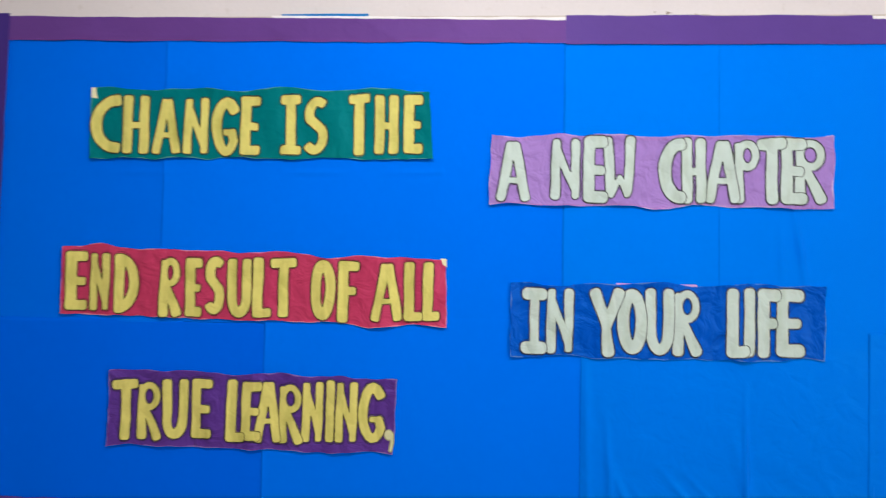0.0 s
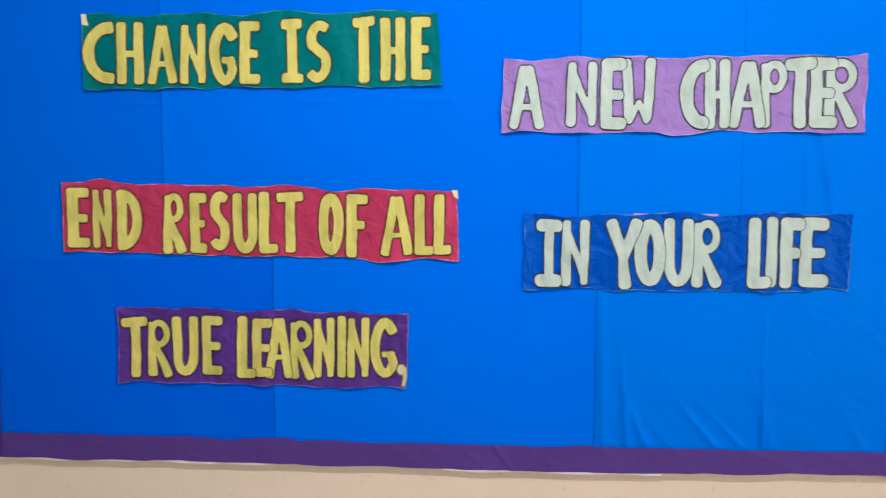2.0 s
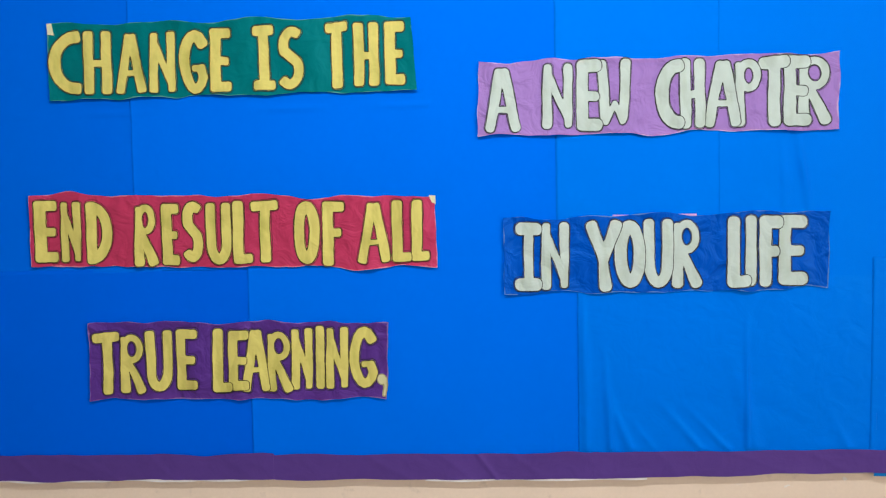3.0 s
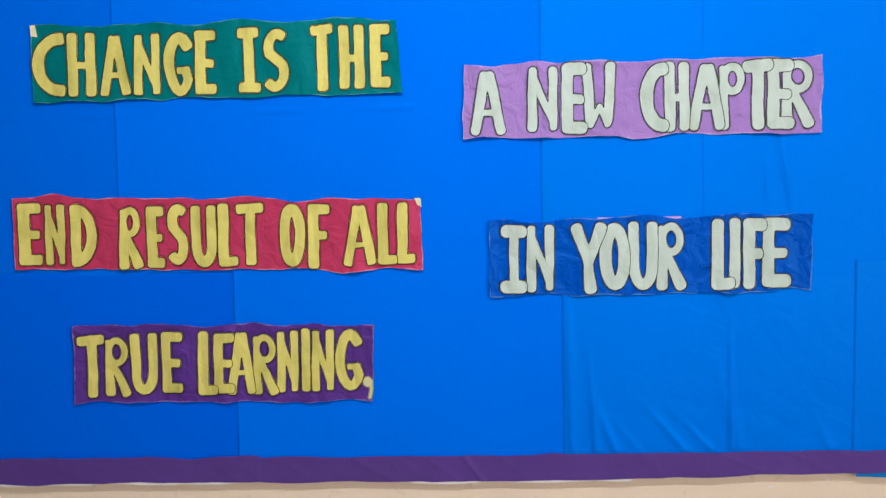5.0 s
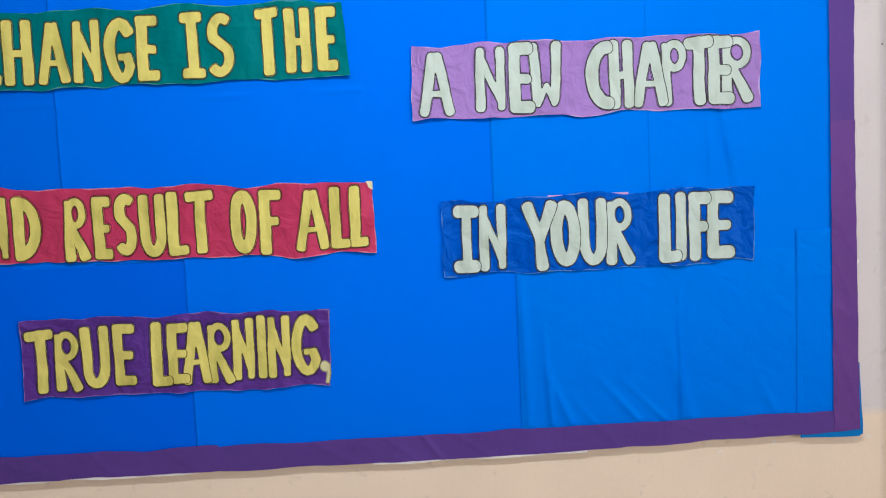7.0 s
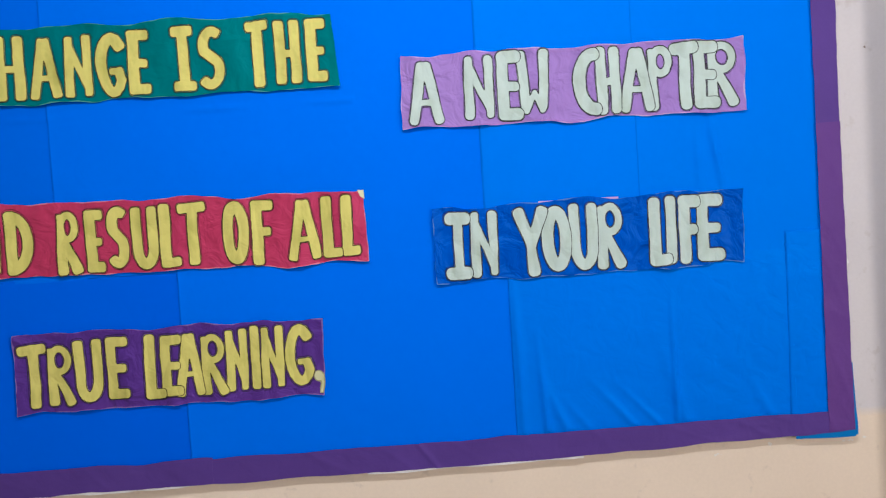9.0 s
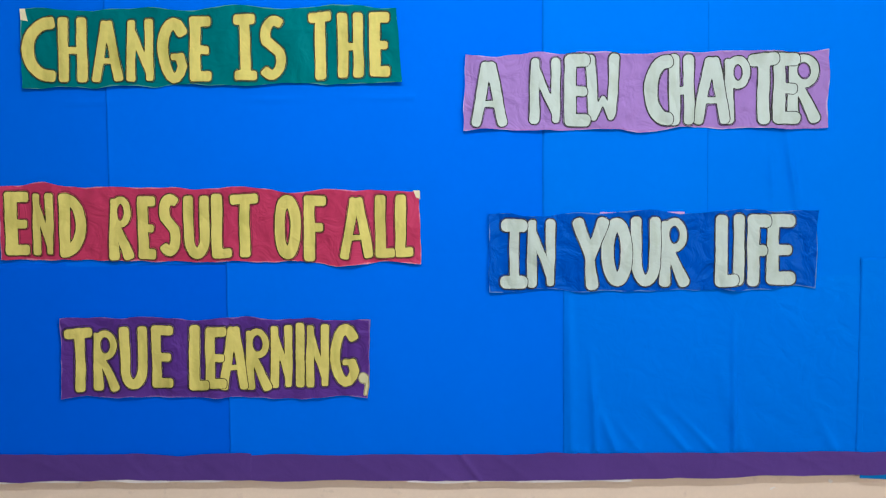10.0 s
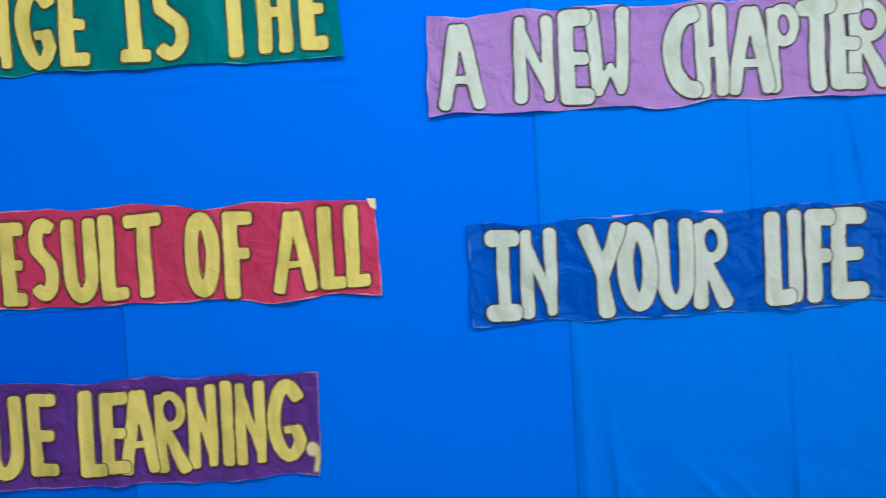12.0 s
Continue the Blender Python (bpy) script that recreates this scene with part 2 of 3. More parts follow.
def box_mesh(name, lo, hi, mat, bevel=0.0):
    bm = bmesh.new()
    bmesh.ops.create_cube(bm, size=1)
    for v in bm.verts:
        v.co = Vector([lo[i] + (v.co[i] + 0.5) * (hi[i] - lo[i]) for i in range(3)])
    if bevel:
        bmesh.ops.bevel(bm, geom=bm.edges[:], offset=bevel, segments=2, affect="EDGES")
    me = bpy.data.meshes.new(name)
    bm.to_mesh(me)
    bm.free()
    me.materials.append(mat)
    return me


def nz(x, y, seed):
    return noise.noise(Vector((x, y, seed)))


def paper(name, mat, corners, depth, nx, ny, rough=0.0, seed=0.0, side_rough=None, thick=0.0004, freq=12.0, soft_edge=False):
    """A sheet of paper: corners bl, br, tr, tl as (x, z); depth(x, z) is how far it stands out from the board.
    rough is the waviness of its cut edges; these are crisp unless shading is smoothed over the rim, which shades the
    seams."""
    bl, br, tr, tl = [Vector(c) for c in corners]
    side_rough = rough * 0.5 if side_rough is None else side_rough
    verts, faces, margin = [], [], []
    wide, high = (br - bl).length, (tl - bl).length
    for j in range(ny + 1):
        v = j / ny
        for i in range(nx + 1):
            u = i / nx
            p = (bl * (1 - u) + br * u) * (1 - v) + (tl * (1 - u) + tr * u) * v
            dz = rough * 2.0 * ((nz(p.x * freq, 1, seed) + 0.3 * nz(p.x * freq * 2.6, 5, seed)) * v
                          + (nz(p.x * freq, 9, seed) + 0.3 * nz(p.x * freq * 2.6, 14, seed)) * (1 - v))
            dx = side_rough * (nz(p.y * 25, 21, seed) * u + nz(p.y * 25, 33, seed) * (1 - u))
            x, z = p.x + dx, p.y + dz
            verts.append((x, -depth(x, z), z))
            margin.append(min(u * wide, (1 - u) * wide, v * high, (1 - v) * high))
    w = nx + 1
    for j in range(ny):
        for i in range(nx):
            a = j * w + i
            faces.append((a, a + 1, a + w + 1, a + w))
    rim = ([i for i in range(w)] + [j * w + nx for j in range(1, ny + 1)] + [ny * w + i for i in range(nx - 1, -1, -1)]
           + [j * w for j in range(ny - 1, 0, -1)])
    base, front = len(verts), []
    for k in rim:
        x, y, z = verts[k]
        verts.append((x, y + thick, z))
        margin.append(0.0)
    for k in rim:
        front.append(k if soft_edge else len(verts))
        if not soft_edge:
            verts.append(verts[k])
            margin.append(0.0)
    for k in range(len(rim)):
        q = (k + 1) % len(rim)
        faces.append((front[k], base + k, base + q, front[q]))
    me = mesh_of(name, verts, faces, mat, True)
    me.attributes.new("rim", "FLOAT", "POINT").data.foreach_set("value", margin)
    return me


# ---------------------------------------------------------------- the room
def wall_with_opening(name, axis, at, thick, span, gap):
    """A wall with an added opening for an unseen lamp, from four blocks; span and gap are (from, to, low, high)."""
    a0, a1, l, h = span
    g0, g1, gl, gh = gap
    verts, faces = [], []
    for b0, b1, c0, c1 in ((a0, g0, l, h), (g1, a1, l, h), (g0, g1, l, gl), (g0, g1, gh, h)):
        k = len(verts)
        for p in (at, at + thick):
            for u, z in ((b0, c0), (b1, c0), (b1, c1), (b0, c1)):
                verts.append((u, p, z) if axis == "x" else (p, u, z))
        faces += [tuple(k + q for q in f) for f in ((0, 1, 2, 3), (7, 6, 5, 4), (0, 4, 5, 1), (1, 5, 6, 2), (2, 6, 7, 3), (3, 7, 4, 0))]
    return mesh_of(name, verts, faces, WALL)


def room():
    T = 0.2
    plan = (("wall_north", box_mesh("wall_north", (-3.2, 0.012, 0), (3.0, 0.012 + T, 3.0), WALL)),
            ("wall_south", wall_with_opening("wall_south", "x", -5.2, T, (-3.2, 3.0, 0, 3.0), (-0.8, 1.8, 0.95, 2.45))),
            ("wall_west", box_mesh("wall_west", (-3.2, -5.0, 0), (-3.0, 0.012, 3.0), WALL)),
            ("wall_east", wall_with_opening("wall_east", "y", 2.8, T, (-5.0, 0.012, 0, 3.0), (-3.75, -3.45, 0.9, 2.6))),
            # added block, out of view: casts the shadow edge on the wall beside the board
            ("wall_pilaster", box_mesh("pilaster", (1.062, -0.30, 0), (1.42, 0.0115, 3.0), WALL, 0.004)),
            ("floor", box_mesh("floor", (-3.2, -5.2, -0.1), (3.0, 0.212, 0), FLOOR_M)),
            ("ceiling", box_mesh("ceiling", (-3.2, -5.2, 3.0), (3.0, 0.212, 3.1), CEIL)))
    for name, me in plan:
        tagged(new(name, me), "painted plaster " + name.replace("_", " ") if "wall" in name or name == "ceiling" else "plain stone floor",
               name.split("_")[0], kind="structure")


room()


# old marks on the wall plaster
MARK = material("wall_grime", (0.30, 0.25, 0.22), 0.9)[0]
for x, z, w, h in ((0.903, 1.640, 0.004, 0.003), (0.40, 1.891, 0.012, 0.002), (0.455, 1.887, 0.035, 0.002), (0.375, 1.893, 0.004, 0.003),
                   (0.86, 0.972, 0.006, 0.002), (0.972, 1.55, 0.003, 0.002)):
    mark = new("wall_mark", paper("wall_mark", MARK, ((x - w / 2, z - h / 2), (x + w / 2, z - h / 2), (x + w / 2, z + h / 2), (x - w / 2, z + h / 2)),
                                  lambda x, z: -0.0114, 8, 3, h * 0.7, x, h * 0.7, freq=200))
    mark.parent = bpy.data.objects["wall_north"]


# pale flakes where the lower paint has chipped
FLAKE = material("chipped_paint", (0.86, 0.82, 0.76), 0.8)[0]
for x, z, w, h in ((0.858, 0.962, 0.016, 0.003), (0.842, 0.941, 0.022, 0.003), (0.875, 0.944, 0.010, 0.002), (0.605, 0.933, 0.014, 0.002),
                   (0.700, 0.944, 0.009, 0.003)):
    flake = new("paint_flake", paper("paint_flake", FLAKE, ((x - w / 2, z - h / 2), (x + w / 2, z - h / 2), (x + w / 2, z + h / 2), (x - w / 2, z + h / 2)),
                                     lambda x, z: -0.0113, 12, 3, h * 0.8, x, h, freq=160))
    flake.parent = bpy.data.objects["wall_north"]


# ---------------------------------------------------------------- the notice board
board = holder("notice_board", 0.0, 0.0, 0.0, "notice board covered in blue paper with a purple border",
               "notice board")
part("backing_board", box_mesh("backing_board", (-0.862, 0.0005, 0.957), (0.846, 0.0125, 1.884), BOARD, 0.002), board,
     "thin softboard panel behind the paper")


def fold(x, z, x0, lean, sharp, top, height):
    """One soft crease that runs up from the bottom edge and dies out at a height."""
    c = x0 + lean * (z - 1.0)
    fade = max(0.0, min(1.0, (top - z) / 0.12))
    return height * math.exp(-((x - c) / sharp) ** 2) * fade


def blue_depth(k, base):
    def depth(x, z):
        d = base + 0.0007 * nz(x * 7, z * 5, k) + 0.0003 * nz(x * 23, z * 19, k + 4)
        if z > 1.38:
            d += 0.0056 * math.exp(-((x - 0.617 + 0.16 * (z - 1.5)) / 0.006) ** 2) * max(0.0, 1 - abs(z - 1.47) / 0.09)
            d += 0.0030 * math.exp(-((x - 0.588 + 0.05 * (z - 1.5)) / 0.006) ** 2) * max(0.0, 1 - abs(z - 1.46) / 0.07)
        if 1.57 < z < 1.62 and x < 0.0:
            # a fold across the upper sheets, broken where the paper lies flat
            keep = max(0.0, min(1.0, 0.6 + 2.2 * nz(x * 9, 4, 2.5)))
            d += 0.0020 * keep * math.exp(-((z - 1.598 - 0.006 * x) / 0.0038) ** 2)
        if base == 0.0025 and x > -0.05:
            d -= 0.0022 * max(0.0, min(1.0, (z - 1.33) / 0.06))  # tucked under the sheet above
        if base in (0.0022, 0.0025):
            # the edge of the sheet on top stands up a little
            d += 0.0012 * math.exp(-abs(x + (0.515 if z > 1.36 else 0.320)) / 0.006)
        if z < 1.36 and x > 0.2:
            d += fold(x, z, 0.259, -0.02, 0.007, 1.30, 0.0041)
            d += fold(x, z, 0.30, -0.06, 0.006, 1.19, 0.0049)
            d += fold(x, z, 0.335, -0.42, 0.008, 1.11, 0.0055)
            d += fold(x, z, 0.375, -0.75, 0.008, 1.07, 0.0038)
            d += fold(x, z, 0.455, -0.85, 0.008, 1.10, 0.0046)
            d += fold(x, z, 0.500, -0.95, 0.007, 1.09, 0.0046)
            d += fold(x, z, 0.529, 0.0, 0.0040, 1.24, 0.0038)
            d += fold(x, z, 0.545, -0.25, 0.012, 1.18, 0.0034)
            d += fold(x, z, 0.70, -0.5, 0.010, 1.08, 0.0051)
            d += 0.0016 * abs(nz(x * 13 + z * 9, z * 13, 8)) * max(0.0, min(1.0, (1.24 - z) / 0.15))
            d -= (d - base) * max(0.0, min(1.0, (1.004 - z) / 0.006))
            if base > 0.0034 and x > 0.6:
                d -= 0.0016 * max(0.0, min(1.0, (z - 1.27) / 0.07))  # its upper edge is tucked under the sheet above
        return d
    return depth


SHEETS = (("top", -0.835, -0.504, 1.318, 1.862, 0.0016), ("top", -0.515, 0.222, 1.322, 1.862, 0.0022),
          ("top", 0.211, 0.490, 1.300, 1.862, 0.0027), ("top", 0.483, 0.822, 1.280, 1.862, 0.0030),
          ("bottom", -0.835, -0.308, 0.975, 1.326, 0.0019), ("bottom", -0.320, 0.255, 0.975, 1.402, 0.0025),
          ("bottom", 0.245, 0.745, 0.975, 1.345, 0.0036))
for k, (row, x0, x1, z0, z1, base) in enumerate(SHEETS):
    fine = 0.5 if k in (0, 1, 3, 5, 6) else 1.0
    nx = int((x1 - x0) / 0.005 / fine)
    me = paper("chart_paper", (BLUE_HALF_SHADED, BLUE, BLUE_LIT, BLUE_LIT, BLUE_SHADED, BLUE, BLUE_B)[k], ((x0, z0), (x1, z0), (x1, z1), (x0, z1)), blue_depth(3.7, base), nx, int((z1 - z0) / 0.008 / fine),
               0.0008, k * 2.0, 0.0008, 0.00025, soft_edge=True)
    part("chart_paper", me, board)
part("chart_paper", paper("chart_patch", BLUE_B, ((0.733, 0.99), (0.812, 0.99), (0.812, 1.325), (0.737, 1.326)),
                          lambda x, z: 0.0043 + 0.0006 * nz(x * 20, z * 8, 3) + 0.0004 * max(0, 1 - abs(x - 0.737) / 0.006), 16, 60, 0.0012, 8.0, soft_edge=True),
     board, "narrow blue paper patch at the edge")


# slips of older paper whose lower edges show below the message strips
for x0, x1, z0, z1 in ((-0.680, -0.330, 1.3205, 1.350), (0.16, 0.24, 1.2705, 1.30)):
    def slip_depth(x, z, a=x0, b=x1):
        return blue_depth(3.7, 0.0017)(x, z) + 0.0006 * max(-0.5, min(1.0, (x - a) / (0.3 * (b - a)) - 0.5, (b - x) / (0.3 * (b - a)) - 0.5))
    part("paper_slip", paper("paper_slip", BLUE, ((x0, z0), (x1, z0 + 0.001), (x1, z1), (x0, z1)),
                             slip_depth, int((x1 - x0) / 0.003), 6, 0.0008, x0, thick=0.0002), board, "blue paper slip under a strip")


def border(x0a, x1a, x0b, x1b, z0, z1, base, seed, along, rough=0.0022, mat=PURPLE):
    """A border strip of purple paper; 'a' is its lower edge, 'b' its upper edge."""
    def depth(x, z):
        s = x if along == "x" else z
        c = z if along == "x" else x
        ridge = 0.0011 * (1 - abs(nz(s * 8 + 14 * c, 7 + c * 6, seed))) ** 14
        crease = 0.0030 * math.exp(-((x - 0.088 + 0.75 * (z - 0.975)) / 0.0035) ** 2) if z < 1.01 and 0 < x < 0.2 else 0.0
        return base + ridge + crease + 0.0009 * nz(s * 14, 0, seed) + 0.0005 * nz(s * 40, (z if along == "x" else x) * 30, seed)
    nx = max(10, int(abs(x1a - x0a) / 0.004))
    ny = max(10, int(abs(z1[0] - z0[0]) / 0.004))
    return paper("border_strip", mat, ((x0a, z0[0]), (x1a, z0[1]), (x1b, z1[1]), (x0b, z1[0])), depth, nx, ny,
                 rough if along == "x" else 0.0006, seed, 0.001 if along == "x" else rough, freq=11.0)


BORDERS = (
    (-0.862, 0.216, -0.862, 0.216, (1.8395, 1.8320), (1.8850, 1.8735), 0.0050, 1.0, "x", 0.0012, PURPLE_WARM),
    (0.214, 0.747, 0.214, 0.745, (1.8295, 1.8290), (1.8815, 1.8795), 0.0062, 2.0, "x", 0.0007),
    (0.742, 0.846, 0.742, 0.846, (1.8290, 1.8290), (1.8735, 1.8735), 0.0054, 3.0, "x", 0.0008),
    (-0.862, -0.284, -0.862, -0.283, (0.9540, 0.9560), (1.0005, 1.0005), 0.0066, 4.0, "x", 0.0022),
    (-0.290, 0.275, -0.290, 0.275, (0.9545, 0.9530), (0.9985, 0.9985), 0.0063, 6.0, "x", 0.0018),
    (0.268, 0.842, 0.268, 0.842, (0.9535, 0.9640), (1.0000, 1.0010), 0.0066, 6.0, "x", 0.0018),
    (0.8000, 0.8465, 0.7995, 0.8420, (0.9650, 0.9650), (1.5100, 1.5100), 0.0071, 7.0, "z", 0.0018, PURPLE_WARM),
    (0.8000, 0.8415, 0.7990, 0.8440, (1.5060, 1.5060), (1.8760, 1.8760), 0.0067, 8.0, "z", 0.0010),
    (-0.8620, -0.8290, -0.8620, -0.8130, (0.9560, 0.9560), (1.8890, 1.8890), 0.0080, 9.0, "z", 0.0010, INDIGO),
)
for b in BORDERS:
    part("border_strip", border(*b), board, "purple paper border strip")

# paper edges that show past the border
part("white_edge", paper("white_edge", WHITE_PAPER, ((-0.32, 1.874), (0.214, 1.869), (0.214, 1.8785), (-0.32, 1.8835)),
                         lambda x, z: 0.0036, 60, 3, 0.0010, 11), board, "white paper edge above the border")
part("white_edge", paper("white_edge", WHITE_PAPER, ((0.744, 1.868), (0.85, 1.868), (0.85, 1.880), (0.744, 1.8795)),
                         lambda x, z: 0.0036, 20, 3, 0.0010, 12), board)
part("blue_edge", paper("blue_edge", BLUE_TRIM, ((-0.302, 1.878), (-0.142, 1.878), (-0.142, 1.8868), (-0.302, 1.8870)),
                        lambda x, z: 0.0030, 30, 3, 0.0004, 13), board, "blue paper edge above the border")
part("blue_edge", paper("blue_edge", BLUE_TRIM, ((0.740, 0.9555), (0.848, 0.9520), (0.848, 0.968), (0.740, 0.966)),
                        lambda x, z: 0.0058, 30, 4, 0.0012, 14), board, "blue paper corner below the border")
part("blue_edge", paper("blue_edge", BLUE_TRIM, ((0.835, 0.9525), (0.8530, 0.955), (0.8475, 1.085), (0.840, 1.085)),
                        lambda x, z: 0.0057, 6, 40, 0.0010, 15, 0.0012), board)
part("white_edge", paper("white_edge", WHITE_PAPER, ((-0.84, 0.9510), (-0.285, 0.9530), (-0.285, 0.962), (-0.84, 0.962)),
                         lambda x, z: 0.0050, 90, 3, 0.0022, 16), board, "torn white paper edge below the border")
part("white_edge", paper("white_edge", WHITE_PAPER, ((-0.02, 0.9500), (0.36, 0.9505), (0.36, 0.962), (-0.02, 0.962)),
                         lambda x, z: 0.0048, 60, 3, 0.0022, 17), board)
part("white_edge", paper("white_edge", WHITE_PAPER, ((0.836, 1.255), (0.8485, 1.262), (0.847, 1.268), (0.836, 1.275)),
                         lambda x, z: 0.0060, 6, 6, 0.0008, 18), board, "small torn white paper tab")


# ---------------------------------------------------------------- cut-out letters
def arc(cx, cy, rx, ry, a, b, n=14):
    return [(cx + rx * math.cos(radians(a + (b - a) * i / n)), cy + ry * math.sin(radians(a + (b - a) * i / n))) for i in range(n + 1)]


def glyph(ch, arm):
    """Centre lines of a capital letter in a unit box, each with its width factor at start and end; arm is that of cross strokes."""
    stem, mid = [(0, 0), (0, 1)], arm * 0.86
    if ch == "C":
        return [(arc(1, .5, 1, .5, 90, 270), 1.05, 1.05)]
    if ch == "G":
        return [(arc(.62, .5, .62, .5, 48, 325) + [(1, .36)], 1.05, .9), ([(1, .38), (.62, .38)], .65, .65)]
    if ch == "S":
        return [(arc(.60, .74, .58, .26, 65, 205, 12) + arc(.42, .27, .58, .27, 35, -125, 12), .95, .95)]
    if ch == "D":
        return [(stem, 1, 1), (arc(0, .5, 1, .5, 90, -90), .95, .95)]
    if ch == "O":
        return [(arc(.5, .5, .5, .5, 0, 360, 28), 1.0, 1.0)]
    if ch == "U":
        return [([(0, 1), (.02, .34)] + arc(.5, .32, .48, .32, 180, 360, 12) + [(1, 1)], .95, .95)]
    if ch == "R":
        return [([(.0, 0), (-.03, .95)], .98, .62), (arc(.50, .775, .52, .215, 0, 360, 20), .70, .70), ([(.30, .50), (1, 0)], .72, 1.0)]
    if ch == "P":
        return [([(.04, 0), (-.03, .95)], .95, .66), (arc(.52, .775, .54, .215, 0, 360, 20), .72, .72)]
    if ch == "A":
        return [([(-.03, .02), (.40, .98)], .88, .86), ([(1.03, .02), (.60, .98)], .88, .86), ([(.2, .33), (.8, .33)], .56, .56)]
    if ch == "H":
        return [(stem, .95, .95), ([(1, 0), (1, 1)], .95, .95), ([(0, .48), (1, .48)], .68, .68)]
    if ch == "N":
        return [([(0, 0), (0.04, 1)], .86, .74), ([(0.03, .93), (.97, .07)], .64, .66), ([(.97, 0), (1, 1)], .70, .86)]
    if ch == "E":
        return [(stem, 1, 1), ([(0, 1), (1, 1)], arm, arm), ([(0, .5), (.88, .49)], mid, mid), ([(0, 0), (1, 0)], arm, arm)]
    if ch == "F":
        return [(stem, 1, 1), ([(0, 1), (1, .99)], arm, arm), ([(0, .5), (.75, .50)], mid, mid)]
    if ch == "I":
        return [([(.5, 0), (.5, 1)], 1.9 - arm, 1.9 - arm), ([(0, 1), (1, 1)], arm, arm), ([(0, 0), (1, 0)], arm, arm)]
    if ch == "i":
        return [([(.5, 0), (.5, 1)], 1.0, 1.0)]
    if ch == "T":
        return [([(.52, 0), (.52, 1)], 1, .95), ([(0, .98), (1, 1)], arm, arm)]
    if ch == "L":
        return [([(0, 0), (.08, 1)], 1, 1), ([(0, 0), (1, .01)], arm * .92, arm * .92)]
    if ch == "Y":
        return [([(0, 1), (.48, .44)], 1, .9), ([(1, 1), (.48, .44)], 1, .9), ([(.47, .45), (.55, 0)], .8, 1.1)]
    if ch == "W":
        return [([(.0, 1), (.10, .06)], .82, .82), ([(.12, .0), (.48, .30)], .62, .52), ([(.48, .30), (.82, .0)], .52, .62), ([(.84, .06), (1, 1)], .82, .92)]
    return [(arc(.42, .80, .42, .16, 0, 360, 14), 1.0, 1.0), ([(.42, .78), (.5, .8)], 1.1, 1.1), ([(.95, .82), (1, .45), (.75, .03)], 1.0, .9)]


def stroke_field(px, pz, pts, w0, w1, corner):
    """Signed distance to a stroke whose half width goes from w0 to w1 and whose two ends are cut square with rounded corners."""
    best = np.full(px.shape, 1e3)
    n = len(pts) - 1
    closed = n > 4 and math.dist(pts[0], pts[-1]) < 1e-6
    for k in range(n):
        (ax, az), (bx, bz) = pts[k], pts[k + 1]
        length = math.hypot(bx - ax, bz - az)
        if length < 1e-5:
            continue
        ux, uz = (bx - ax) / length, (bz - az) / length
        s = (px - ax) * ux + (pz - az) * uz
        c = np.abs(-(px - ax) * uz + (pz - az) * ux)
        w = w0 + (w1 - w0) * (k + np.clip(s / length, 0, 1)) / n
        r = w * corner
        over0, over1 = -s, s - length
        along = np.maximum(over0, over1)
        square = np.where(over0 > over1, k == 0 and not closed, k == n - 1 and not closed)
        round_d = np.hypot(np.maximum(along, 0), c) - w
        qx, qz = along - w + r, c - w + r
        box_d = np.hypot(np.maximum(qx, 0), np.maximum(qz, 0)) + np.minimum(np.maximum(qx, qz), 0) - r
        best = np.minimum(best, np.where(square, box_d, round_d))
    return best


def letter_field(ch, cx, cz, w, h, half, corner, arm, seed, step=0.0018):
    """A grid over the letter and the signed distance to its outline."""
    pad = 0.006
    xs = np.arange(cx - w / 2 - pad, cx + w / 2 + pad, step)
    zs = np.arange(cz - h / 2 - pad, cz + h / 2 + pad, step)
    gx, gz = np.meshgrid(xs, zs)
    wob = np.array([[(nz(x * 22, z * 22, seed), nz(x * 22, z * 22, seed + 50)) for x in xs] for z in zs])
    qx, qz = gx + wob[..., 0] * 0.0018, gz + wob[..., 1] * 0.0018
    f = np.full(gx.shape, 1e3)
    ix = max(w / 2 - half, 0.0)
    for line, f0, f1 in glyph(ch, arm):
        iz = h / 2 - half * (f0 if ch in "ETFLI" and f0 == f1 else 1.0)
        pts = [(cx + (2 * x - 1) * ix, cz + (2 * z - 1) * iz) for x, z in line]
        f = np.minimum(f, stroke_field(qx, qz, pts, half * f0, half * f1, corner))
    return xs, zs, np.round(f, 7) + 1e-8


